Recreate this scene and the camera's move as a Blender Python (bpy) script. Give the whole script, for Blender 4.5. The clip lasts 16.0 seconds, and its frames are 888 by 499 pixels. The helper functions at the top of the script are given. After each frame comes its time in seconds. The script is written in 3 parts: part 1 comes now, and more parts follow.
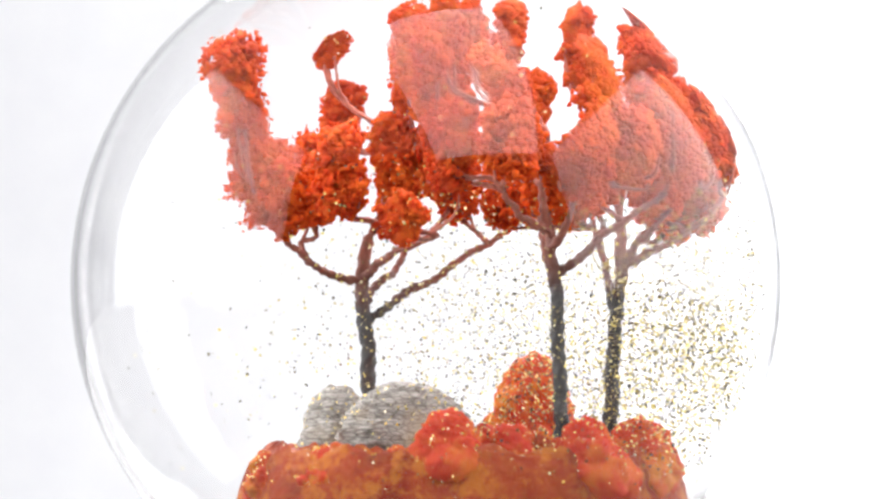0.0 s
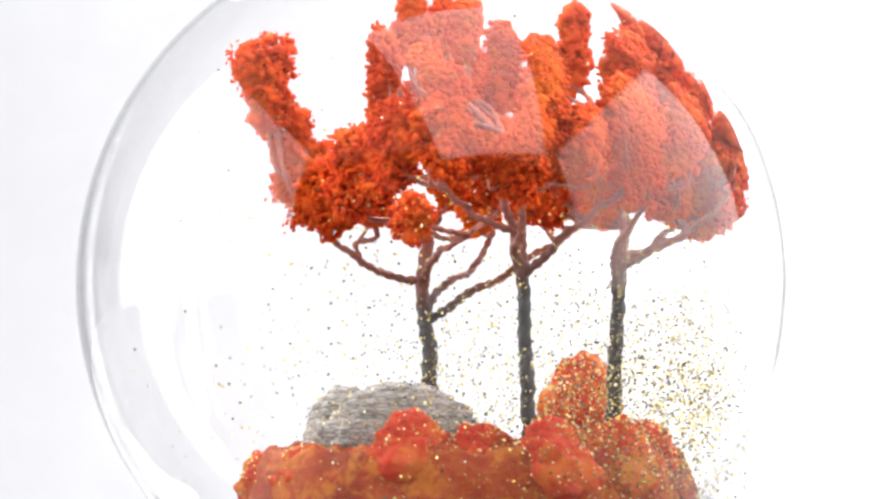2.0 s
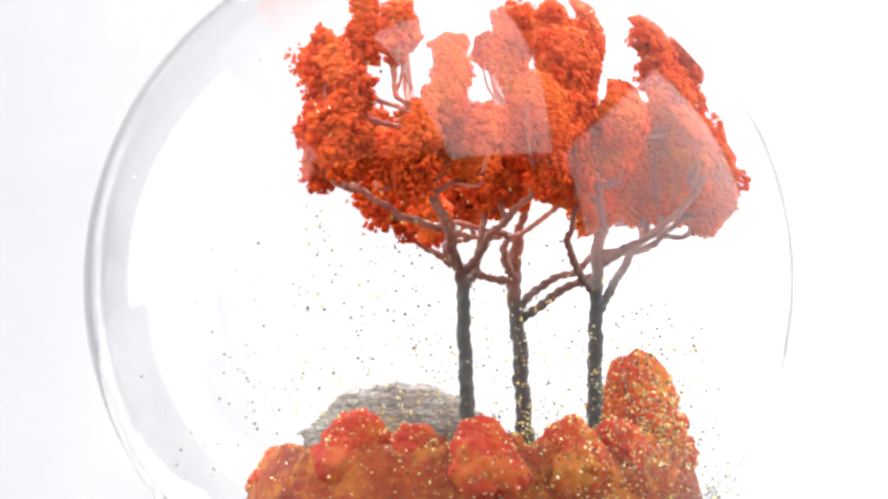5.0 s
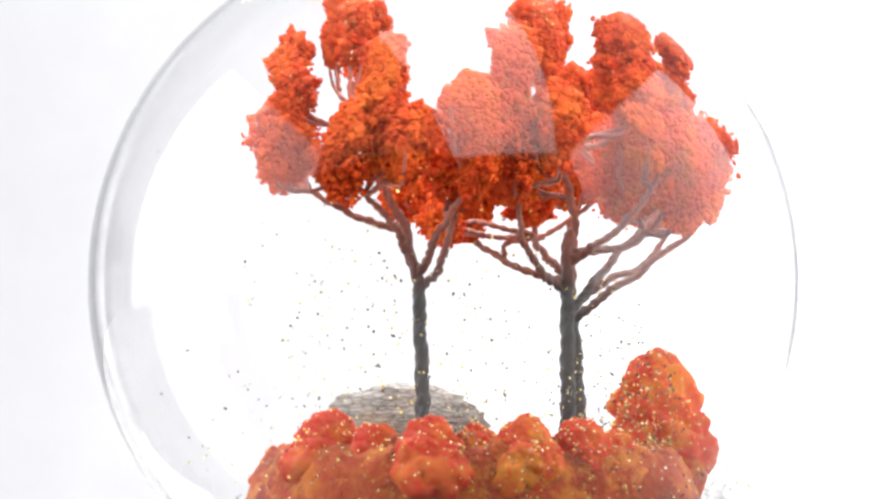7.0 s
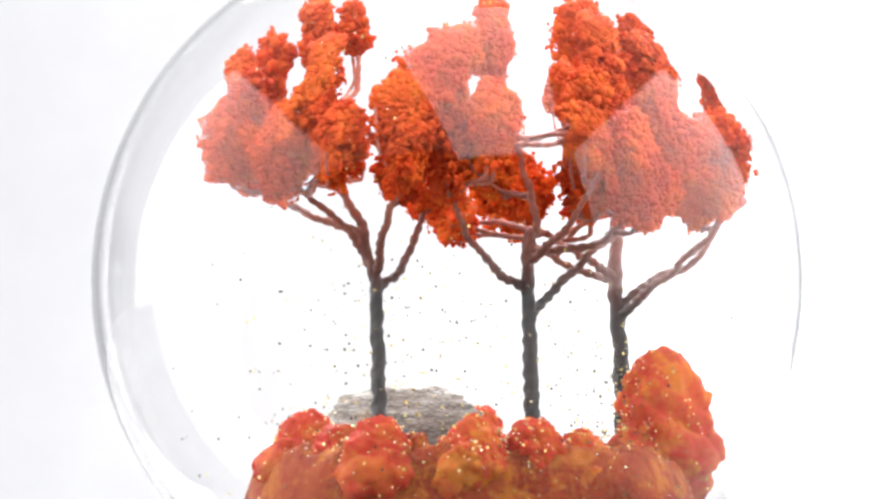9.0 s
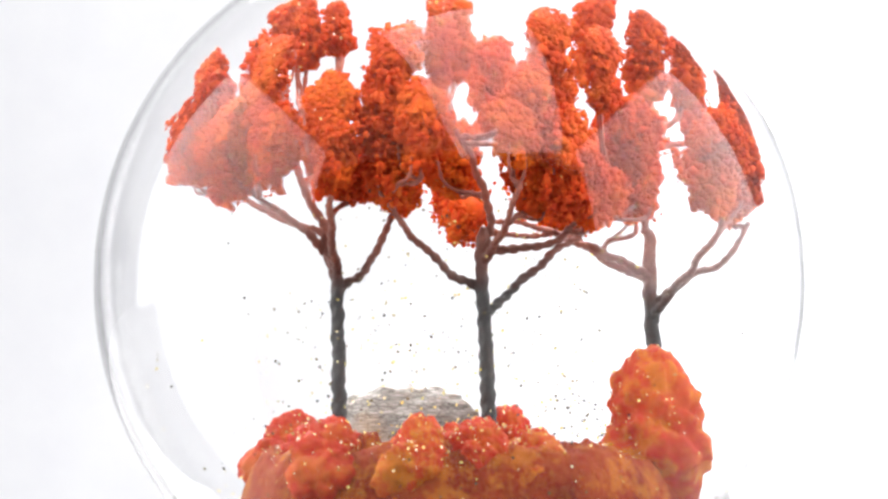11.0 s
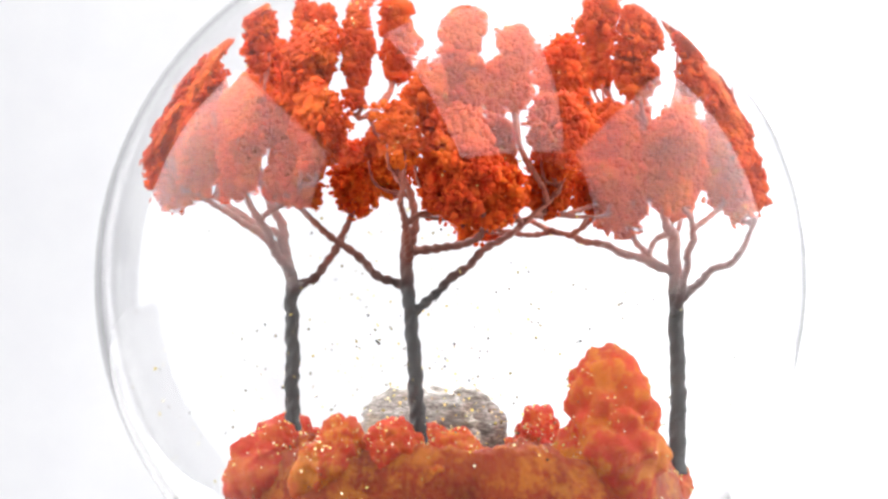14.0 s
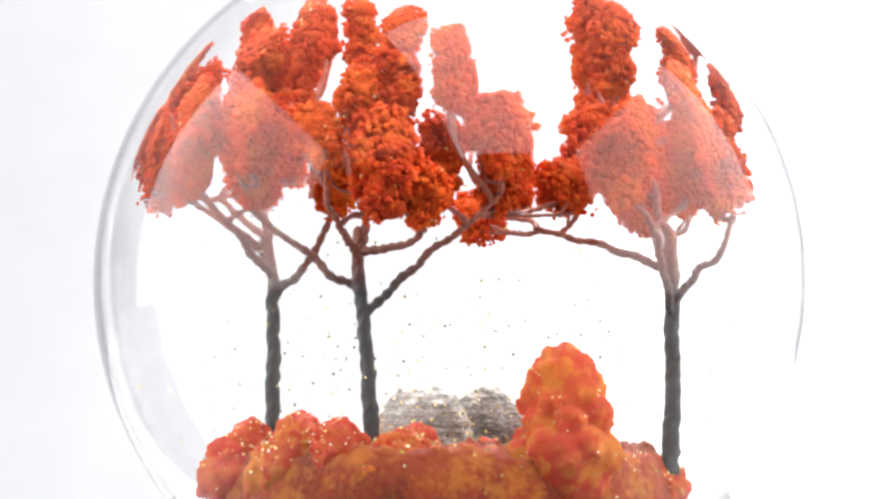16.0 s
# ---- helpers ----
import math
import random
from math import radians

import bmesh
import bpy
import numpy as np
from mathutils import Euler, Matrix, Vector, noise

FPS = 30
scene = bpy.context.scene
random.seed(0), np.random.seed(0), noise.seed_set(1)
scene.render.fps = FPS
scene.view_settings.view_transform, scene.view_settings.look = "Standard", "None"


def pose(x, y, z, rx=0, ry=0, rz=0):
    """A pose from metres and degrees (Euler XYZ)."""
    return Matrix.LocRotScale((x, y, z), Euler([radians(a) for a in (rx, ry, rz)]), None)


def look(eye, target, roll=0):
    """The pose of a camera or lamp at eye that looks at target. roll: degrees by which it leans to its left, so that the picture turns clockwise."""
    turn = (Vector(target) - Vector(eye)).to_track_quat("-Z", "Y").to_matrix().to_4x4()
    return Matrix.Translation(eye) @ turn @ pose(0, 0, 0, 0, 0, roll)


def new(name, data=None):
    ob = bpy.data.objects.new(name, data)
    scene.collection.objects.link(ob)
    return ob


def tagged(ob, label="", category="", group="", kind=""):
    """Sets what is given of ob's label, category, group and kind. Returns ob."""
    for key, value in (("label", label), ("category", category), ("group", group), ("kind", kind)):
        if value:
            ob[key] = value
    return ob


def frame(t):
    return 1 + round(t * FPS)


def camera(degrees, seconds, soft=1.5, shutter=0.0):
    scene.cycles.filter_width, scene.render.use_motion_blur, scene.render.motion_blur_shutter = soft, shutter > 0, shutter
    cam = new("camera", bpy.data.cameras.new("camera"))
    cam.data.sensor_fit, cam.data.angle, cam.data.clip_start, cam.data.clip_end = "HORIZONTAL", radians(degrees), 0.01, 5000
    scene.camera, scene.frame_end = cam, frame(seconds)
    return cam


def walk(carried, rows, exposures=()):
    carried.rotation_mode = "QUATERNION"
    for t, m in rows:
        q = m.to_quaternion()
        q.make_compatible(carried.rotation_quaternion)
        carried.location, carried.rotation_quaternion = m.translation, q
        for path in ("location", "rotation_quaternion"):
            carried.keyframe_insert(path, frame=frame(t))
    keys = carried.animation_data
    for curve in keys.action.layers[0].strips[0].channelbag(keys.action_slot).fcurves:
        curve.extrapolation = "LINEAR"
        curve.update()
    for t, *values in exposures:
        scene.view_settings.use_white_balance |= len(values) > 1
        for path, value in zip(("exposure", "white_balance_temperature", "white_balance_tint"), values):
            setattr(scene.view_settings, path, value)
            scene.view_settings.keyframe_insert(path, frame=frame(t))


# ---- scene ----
U = 0.0794            # metres in one unit of the plan; the glass ball is 100 mm across
FLOOR = 0.80          # units from the table up to the plan's zero
SPIN = 7.43           # degrees a second, clockwise from above
BALL = Vector((-0.007, 0.036, -0.059))
BALL_R = 0.632


def at(x, y, z):
    """A place of the plan in the world."""
    return Vector((x * U, y * U, (z + FLOOR) * U))


cam = camera(5.0, 16.0, soft=2.7)
tilt = radians(1.975)
REACH = 17.95         # units from the eye to the turntable's axis
eye = at(0.0215, -REACH * math.cos(tilt), -REACH * math.sin(tilt))
aim = at(0.0215, 0, 0)
walk(cam, [(0.0, look(eye, aim)), (16.0, look(eye, aim))])

# ---- light ----
world = bpy.data.worlds.new("studio")
scene.world = world
world.use_nodes = True
world.node_tree.nodes["Background"].inputs["Color"].default_value = (0.96, 0.96, 1.0, 1)
world.node_tree.nodes["Background"].inputs["Strength"].default_value = 0.46
scene.view_settings.exposure = 0.32


def softbox(name, place, target, wide, high, watts, colour=(1, 1, 1), roll=0):
    lamp = bpy.data.lights.new(name, "AREA")
    lamp.shape, lamp.size, lamp.size_y, lamp.energy, lamp.color = "RECTANGLE", wide, high, watts, colour
    ob = new(name, lamp)
    ob.matrix_world = look(place, target, roll)
    return ob


middle = at(0, 0, 0)
softbox("softbox_top", middle + Vector((0.16, -0.38, 0.92)), middle, 0.62, 1.05, 6.6)
softbox("softbox_left", middle + Vector((-0.92, -0.17, 0.43)), middle + Vector((0.0, -0.17, 0.43)), 1.35, 0.98, 11.0)
softbox("softbox_right", middle + Vector((0.92, -0.17, 0.43)), middle + Vector((0.0, -0.17, 0.43)), 1.35, 0.98, 11.0)
# unseen fill lamp, added behind so the translucent foliage glows
softbox("softbox_back", middle + Vector((0.0, 0.78, 0.66)), middle, 0.70, 0.40, 15.0)
softbox("softbox_strip", middle + Vector((0.30, 0.78, 0.33)), middle, 0.17, 0.40, 1.1, roll=42)
# unseen fill lamp, added to whiten the paper and leave its left greyer
softbox("softbox_backdrop", Vector((0.34, 1.09, 0.09)), Vector((0.10, 1.3, 0.07)), 0.20, 0.20, 2.15)


# ---- materials ----
def nodes(name):
    m = bpy.data.materials.new(name)
    m.use_nodes = True
    t = m.node_tree
    return m, t, t.nodes["Principled BSDF"]


def node(t, kind, **values):
    n = t.nodes.new(kind)
    for k, v in values.items():
        n.inputs[k].default_value = v
    return n


def ramp(t, source, stops):
    r = t.nodes.new("ShaderNodeValToRGB")
    while len(r.color_ramp.elements) < len(stops):
        r.color_ramp.elements.new(0.5)
    for e, (p, c) in zip(r.color_ramp.elements, stops):
        e.position, e.color = p, (*c, 1)
    t.links.new(source, r.inputs["Fac"])
    return r.outputs["Color"]


def noisy(t, scale, detail=4, rough=0.6):
    co = t.nodes.new("ShaderNodeTexCoord")
    n = node(t, "ShaderNodeTexNoise", Scale=scale, Detail=detail, Roughness=rough)
    t.links.new(co.outputs["Object"], n.inputs["Vector"])
    return n.outputs["Fac"]


def mixed(t, a, b, fac, blend="MIX"):
    m = t.nodes.new("ShaderNodeMix")
    m.data_type, m.blend_type = "RGBA", blend
    if isinstance(fac, float):
        m.inputs["Factor"].default_value = fac
    else:
        t.links.new(fac, m.inputs["Factor"])
    for v, k in ((a, 6), (b, 7)):
        if isinstance(v, tuple):
            m.inputs[k].default_value = (*v, 1)
        else:
            t.links.new(v, m.inputs[k])
    return m.outputs[2]


def bumped(t, p, height, strength, distance):
    b = node(t, "ShaderNodeBump", Strength=strength, Distance=distance)
    t.links.new(height, b.inputs["Height"])
    t.links.new(b.outputs["Normal"], p.inputs["Normal"])


def translucent(t, p, colour, share):
    """Lets part of the light through, as in thin foam and moss."""
    glow = t.nodes.new("ShaderNodeBsdfTranslucent")
    t.links.new(colour, glow.inputs["Color"])
    mix = t.nodes.new("ShaderNodeMixShader")
    mix.inputs["Fac"].default_value = share
    t.links.new(p.outputs["BSDF"], mix.inputs[1])
    t.links.new(glow.outputs["BSDF"], mix.inputs[2])
    t.links.new(mix.outputs["Shader"], t.nodes["Material Output"].inputs["Surface"])


def foliage_material():
    m, t, p = nodes("foliage_foam")
    geo = t.nodes.new("ShaderNodeNewGeometry")
    info = t.nodes.new("ShaderNodeObjectInfo")
    crumb = ramp(t, geo.outputs["Random Per Island"], [(0, (0.50, 0.042, 0.005)), (0.5, (0.78, 0.112, 0.010)), (1, (0.92, 0.26, 0.026))])
    patch = ramp(t, noisy(t, 130, 5, 0.65), [(0.34, (0.50, 0.032, 0.005)), (0.5, (0.80, 0.112, 0.010)), (0.66, (0.93, 0.30, 0.024))])
    whole = ramp(t, info.outputs["Random"], [(0, (0.80, 0.12, 0.006)), (0.5, (0.82, 0.090, 0.012)), (1, (0.86, 0.095, 0.045))])
    c = mixed(t, mixed(t, crumb, patch, 0.62), whole, 0.30)
    t.links.new(c, p.inputs["Base Color"])
    p.inputs["Roughness"].default_value = 0.75
    p.inputs["Specular IOR Level"].default_value = 0.2
    bumped(t, p, noisy(t, 900, 3), 0.4, 0.0003)
    translucent(t, p, c, 0.48)
    return m


def bark_material():
    m, t, p = nodes("wrapped_bark")
    co = t.nodes.new("ShaderNodeTexCoord")
    sep = t.nodes.new("ShaderNodeSeparateXYZ")
    t.links.new(co.outputs["Object"], sep.inputs["Vector"])
    grade = node(t, "ShaderNodeMapRange")
    for k, v in (("From Min", 0.29 * U), ("From Max", 0.52 * U), ("To Min", 0.0), ("To Max", 1.0)):
        grade.inputs[k].default_value = v
    t.links.new(sep.outputs["Z"], grade.inputs["Value"])
    dark = ramp(t, noisy(t, 260, 4), [(0.35, (0.010, 0.009, 0.010)), (0.7, (0.035, 0.028, 0.026))])
    rust = ramp(t, noisy(t, 300, 4), [(0.3, (0.30, 0.062, 0.036)), (0.7, (0.56, 0.17, 0.10))])
    t.links.new(mixed(t, dark, rust, grade.outputs["Result"]), p.inputs["Base Color"])
    p.inputs["Roughness"].default_value = 0.55
    bumped(t, p, noisy(t, 500, 3), 0.5, 0.0004)
    return m


def moss_material(name, low, mid, high, scale, dust):
    m, t, p = nodes(name)
    base = ramp(t, noisy(t, scale, 5), [(0.32, low), (0.5, mid), (0.68, high)])
    speck = ramp(t, noisy(t, scale * 9, 4, 0.7), [(0.45, (0.0, 0.0, 0.0)), (0.62, (1, 1, 1))])
    grit = mixed(t, (0.85, 0.36, 0.04), (0.46, 0.09, 0.012), noisy(t, 800, 2))
    f = t.nodes.new("ShaderNodeMath")
    f.operation = "MULTIPLY"
    f.inputs[1].default_value = dust * 0.6
    t.links.new(speck, f.inputs[0])
    # broad ochre drifts of dust, where the red shows through in spots
    drift = ramp(t, noisy(t, 150, 9, 0.80), [(0.49, (0.0, 0.0, 0.0)), (0.57, (dust, dust, dust))])
    base = mixed(t, base, (0.76, 0.26, 0.020), drift)
    t.links.new(mixed(t, base, grit, f.outputs[0]), p.inputs["Base Color"])
    p.inputs["Roughness"].default_value = 0.7
    p.inputs["Specular IOR Level"].default_value = 0.3
    bumped(t, p, noisy(t, 420, 6, 0.8), 1.0, 0.0011)
    translucent(t, p, base, 0.38)
    return m


def stone_material():
    m, t, p = nodes("layered_stone")
    co = t.nodes.new("ShaderNodeTexCoord")
    mp = node(t, "ShaderNodeMapping", Scale=(620, 620, 2100))
    t.links.new(co.outputs["Object"], mp.inputs["Vector"])
    bend = node(t, "ShaderNodeTexNoise", Scale=180, Detail=2)
    t.links.new(co.outputs["Object"], bend.inputs["Vector"])
    add = node(t, "ShaderNodeVectorMath")
    t.links.new(mp.outputs["Vector"], add.inputs[0])
    t.links.new(bend.outputs["Color"], add.inputs[1])
    cell = t.nodes.new("ShaderNodeTexVoronoi")
    cell.feature = "DISTANCE_TO_EDGE"
    cell.inputs["Scale"].default_value = 1.0
    t.links.new(add.outputs["Vector"], cell.inputs["Vector"])
    net = ramp(t, cell.outputs["Distance"], [(0.01, (0.06, 0.05, 0.04)), (0.12, (0.26, 0.235, 0.21)), (0.4, (0.42, 0.39, 0.36))])
    layers = node(t, "ShaderNodeTexNoise", Scale=1.0, Detail=4)
    mp2 = node(t, "ShaderNodeMapping", Scale=(110, 110, 1500))
    t.links.new(co.outputs["Object"], mp2.inputs["Vector"])
    t.links.new(mp2.outputs["Vector"], layers.inputs["Vector"])
    patch = ramp(t, layers.outputs["Fac"], [(0.36, (0.07, 0.06, 0.05)), (0.5, (0.23, 0.205, 0.18)), (0.64, (0.40, 0.37, 0.34))])
    warm = ramp(t, noisy(t, 60, 3), [(0.52, (0, 0, 0)), (0.72, (0.7, 0.7, 0.7))])
    t.links.new(mixed(t, mixed(t, net, patch, 0.45), (0.36, 0.22, 0.08), warm), p.inputs["Base Color"])
    p.inputs["Roughness"].default_value = 0.6
    bumped(t, p, cell.outputs["Distance"], 0.4, 0.0006)
    return m


def glass_material():
    m, t, p = nodes("clear_glass")
    p.inputs["Base Color"].default_value = (1, 1, 1, 1)
    p.inputs["Transmission Weight"].default_value = 1
    p.inputs["Roughness"].default_value = 0.0
    p.inputs["IOR"].default_value = 1.28
    return m


def plain(name, low, high, rough, scale=200, metal=0.0, relief=0.0002):
    m, t, p = nodes(name)
    n = noisy(t, scale, 4)
    t.links.new(ramp(t, n, [(0.35, low), (0.65, high)]), p.inputs["Base Color"])
    p.inputs["Roughness"].default_value, p.inputs["Metallic"].default_value = rough, metal
    bumped(t, p, n, 0.3, relief)
    return m


def glitter_material():
    m, t, p = nodes("gold_glitter_backlit")
    geo = t.nodes.new("ShaderNodeNewGeometry")
    # dark stops paint the backlit shade of gold flakes against white paper
    c = ramp(t, geo.outputs["Random Per Island"], [(0, (0.03, 0.03, 0.03)), (0.4, (0.18, 0.14, 0.05)), (0.62, (0.50, 0.40, 0.09)), (0.85, (0.80, 0.66, 0.18)), (1, (0.9, 0.84, 0.5))])
    t.links.new(c, p.inputs["Base Color"])
    p.inputs["Metallic"].default_value, p.inputs["Roughness"].default_value = 0.5, 0.3
    return m


def sparkle_glitter_material():
    m, t, p = nodes("resting_glitter_sparkle")
    geo = t.nodes.new("ShaderNodeNewGeometry")
    # brighter copy of the gold: the sparkle is put into the flake colour
    c = ramp(t, geo.outputs["Random Per Island"], [(0, (0.75, 0.45, 0.08)), (0.6, (1.0, 0.76, 0.28)), (1, (1.0, 0.92, 0.65))])
    t.links.new(c, p.inputs["Base Color"])
    p.inputs["Metallic"].default_value, p.inputs["Roughness"].default_value = 0.0, 0.25
    return m


RESTING_SPARKLE = sparkle_glitter_material()
FOLIAGE, BARK, STONE, GLASS, GLITTER_BACKLIT = foliage_material(), bark_material(), stone_material(), glass_material(), glitter_material()
MOSS = moss_material("red_moss", (0.54, 0.022, 0.010), (0.68, 0.045, 0.018), (0.74, 0.105, 0.028), 90, 0.45)
MOSS_GOLD = moss_material("gold_dusted_moss", (0.56, 0.028, 0.012), (0.68, 0.065, 0.018), (0.74, 0.19, 0.026), 70, 0.9)
MOUND = moss_material("mound_moss", (0.22, 0.016, 0.005), (0.40, 0.036, 0.008), (0.50, 0.085, 0.016), 130, 0.55)
RESIN = plain("grey_resin", (0.17, 0.17, 0.17), (0.26, 0.25, 0.25), 0.45, 120)
PAPER = plain("white_paper", (0.68, 0.68, 0.705), (0.72, 0.72, 0.735), 0.9, 30, relief=0.0001)
TABLE = plain("grey_laminate", (0.25, 0.25, 0.255), (0.30, 0.30, 0.305), 0.6, 40)
# near-black, for the added wall that keeps reflections off the glass
FLAG_DARK = plain("dark_flag", (0.025, 0.025, 0.027), (0.04, 0.04, 0.042), 0.9, 12)
DECK = plain("grey_plastic", (0.30, 0.30, 0.30), (0.36, 0.36, 0.36), 0.4, 60)


# ---- mesh helpers ----
def mesh(name, verts, faces, material, smooth=True):
    me = bpy.data.meshes.new(name)
    me.from_pydata([tuple(v) for v in verts], [], faces)
    me.materials.append(material)
    if smooth:
        me.polygons.foreach_set("use_smooth", [True] * len(me.polygons))
    me.update()
    return me


def part(name, data, parent, label="", place=None):
    ob = new(name, data)
    ob.parent = parent
    if place is not None:
        ob.matrix_basis = place
    return tagged(ob, label)


def ico(level):
    bm = bmesh.new()
    bmesh.ops.create_icosphere(bm, subdivisions=level, radius=1)
    v = np.array([x.co[:] for x in bm.verts])
    f = [[x.index for x in p.verts] for p in bm.faces]
    bm.free()
    return v, f


ICO1, ICO5 = ico(1), ico(5)
rng = np.random.default_rng(7)


def smooth_line(points, steps):
    """A Catmull-Rom line through the points."""
    p = [Vector(q) for q in points]
    p = [p[0] * 2 - p[1], *p, p[-1] * 2 - p[-2]]
    out = []
    for i in range(1, len(p) - 2):
        for k in range(steps):
            s = k / steps
            a, b, c, d = p[i - 1], p[i], p[i + 1], p[i + 2]
            out.append(0.5 * (2 * b + (c - a) * s + (2 * a - 5 * b + 4 * c - d) * s * s + (3 * b - a - 3 * c + d) * s ** 3))
    return out + [p[-2]]


def wire(points, r0, r1, origin, twist=160.0, strands=2, depth=0.24, sides=10, steps=20, wobble=0.003):
    """Verts and faces of a tapered, twisted-wire limb, in metres from origin."""
    line = smooth_line(points, steps)
    for i in range(1, len(line) - 1):
        line[i] = line[i] + noise.noise_vector(line[i] * 23) * wobble
    verts, faces, run = [], [], 0.0
    side = Vector((0.3, 0.9, 0.1))
    n = len(line)
    for i, c in enumerate(line):
        way = (line[min(i + 1, n - 1)] - line[max(i - 1, 0)]).normalized()
        side = (side - way * side.dot(way)).normalized()
        up = way.cross(side)
        if i:
            run += (c - line[i - 1]).length
        r = r0 + (r1 - r0) * i / (n - 1)
        for k in range(sides):
            a = 2 * math.pi * k / sides
            q = r * (1 + depth * math.cos(strands * a - twist * run * 2) + 0.24 * noise.noise(c * 60 + Vector((k, 0, 0))))
            verts.append((c + side * q * math.cos(a) + up * q * math.sin(a) - origin) * U)
    for i in range(n - 1):
        for k in range(sides):
            a, b = i * sides + k, i * sides + (k + 1) % sides
            faces.append((a, b, b + sides, a + sides))
    faces.append(tuple(range(sides))[::-1])
    faces.append(tuple(range((n - 1) * sides, n * sides)))
    return verts, faces


def inside_glass(v):
    """Leaves that would pass the glass lie flattened against it."""
    d = v - np.array(BALL)
    r = np.linalg.norm(d, axis=1, keepdims=True)
    soft = np.where(r > 0.565, 0.565 + 0.036 * np.tanh((r - 0.565) / 0.036), r)
    return np.array(BALL) + d * (soft / np.maximum(r, 1e-6))


def bumpy(q):
    """How far a clump swells or shrinks at a place: lobes and hollows."""
    return 1 + 0.75 * noise.noise(q * 13) + 0.60 * noise.noise(q * 29) + 0.30 * noise.noise(q * 60)


def lumps(places, size, g, shape, jag=0.4, flat=0.55):
    """Verts and faces of one small irregular lump at each place."""
    v0, f0 = np.array(shape[0]), np.array(shape[1])
    n = len(places)
    r = size * np.exp(g.normal(0, 0.28, size=(n, 1, 1))) * g.uniform(flat, 1.4, size=(n, 1, 3))
    v = v0[None] * (1 + jag * g.uniform(-1, 1, size=(n, len(v0), 1))) * r + np.array(places)[:, None]
    f = f0[None] + (np.arange(n) * len(v0))[:, None, None]
    return v.reshape(-1, 3), f.reshape(-1, 3).tolist()


def sponge(chain, origin, seed):
    """A ruffled, sponge-like clump round a chain of (x, y, z, radius): a lobed heart, rounded lumps over it and fine crumbs between them."""
    g = np.random.default_rng(seed)
    pts = np.array(chain, float)
    lens = np.linalg.norm(np.diff(pts[:, :3], axis=0), axis=1)
    total = lens.sum() + pts[:, 3].max() * 1.4
    area = total * pts[:, 3].mean() * 2 * math.pi
    run = np.concatenate([[0], np.cumsum(lens)]) / lens.sum()

    def scatter(count, low, high):
        out = []
        for k in range(count):
            s = min(max(g.uniform(-0.18, 1.18), 0), 1)
            c = np.array([np.interp(s, run, pts[:, m]) for m in range(4)])
            d = g.normal(size=3)
            d /= np.linalg.norm(d)
            b = max(bumpy(Vector(c[:3] + d * c[3])), 0.30)
            out.append(c[:3] + d * c[3] * b * g.uniform(low, high))
        return out

    verts, faces, base = [], [], 0
    for share, size, low, high, shape, jag in ((0.60, 0.0115, 0.30, 0.66, ICO1, 0.25), (1.30, 0.0058, 0.64, 0.95, ICO1, 0.45), (0.80, 0.0038, 0.80, 1.05, ICO1, 0.45)):
        v, f = lumps(scatter(int(share * area / size ** 2 * 0.40), low, high), size, g, shape, jag)
        verts.append(v)
        faces += [[i + base for i in p] for p in f]
        base += len(v)
    return (inside_glass(np.concatenate(verts)) - np.array(origin)) * U, faces


def hull(centre, lobes, rough=0.006, squash=1.0, freq=30):
    """A lumpy body: the outer hull of overlapping lobes (x, y, z, radius) as seen from its centre."""
    v, f = ICO5
    c = np.array(centre)
    reach = np.full(len(v), 0.01)
    for x, y, z, r in lobes:
        o = np.array((x, y, z)) - c
        b = v @ o
        h = r * r - (o @ o - b * b)
        reach = np.maximum(reach, np.where(h > 0, b + np.sqrt(np.maximum(h, 0)), 0))
    out = v * reach[:, None]
    for i in range(len(out)):
        q = Vector(out[i] + c)
        knob = 0.013 * (0.5 - noise.voronoi(q * 26)[0][0]) + 0.005 * (0.5 - noise.voronoi(q * 80)[0][0]) + 0.003 * noise.noise(q * 170)
        out[i] += v[i] * (knob + rough * (noise.noise(q * freq) + 0.8 * noise.noise(q * freq * 2.3) + 0.6 * noise.noise(q * freq * 5)))
    out[:, 2] *= squash
    return out * U, f



MOVING = []


def thing(name, base, label, category, group="", kind=""):
    ob = tagged(new(name), label, category, group, kind)
    ob.empty_display_size = 0.01
    ob.matrix_world = Matrix.Translation(at(*base))
    MOVING.append((ob, Matrix.Translation(at(*base))))
    return ob


# ---- backdrop and table ----
def slab(name, low, high, material, bevel, label, category):
    bm = bmesh.new()
    bmesh.ops.create_cube(bm, size=1)
    for v in bm.verts:
        v.co = [l + (h - l) * (c + 0.5) for c, l, h in zip(v.co, low, high)]
    bmesh.ops.bevel(bm, geom=bm.edges[:], offset=bevel, segments=2, affect="EDGES", profile=0.5)
    me = bpy.data.meshes.new(name)
    bm.to_mesh(me)
    bm.free()
    me.materials.append(material)
    return tagged(new(name, me), label, category, kind="structure")


slab("backdrop", (-1.6, 1.30, -0.75), (1.6, 1.304, 1.9), PAPER, 0.001, "white paper backdrop hung behind the table", "backdrop")
slab("table", (-1.3, -0.95, -0.03), (1.3, 0.70, 0.0), TABLE, 0.006, "light grey laminate table top under the turntable", "table")
# unseen dark wall, added so the globe's front reflects little light
slab("wall_rear", (-2.4, -1.75, -0.75), (2.4, -1.70, 1.5), FLAG_DARK, 0.004, "unseen dark grey wall added opposite the backdrop to darken reflections in the glass", "wall")
slab("floor", (-2.5, -2.5, -0.80), (2.5, 2.0, -0.75), TABLE, 0.004, "grey studio floor under the table", "floor")


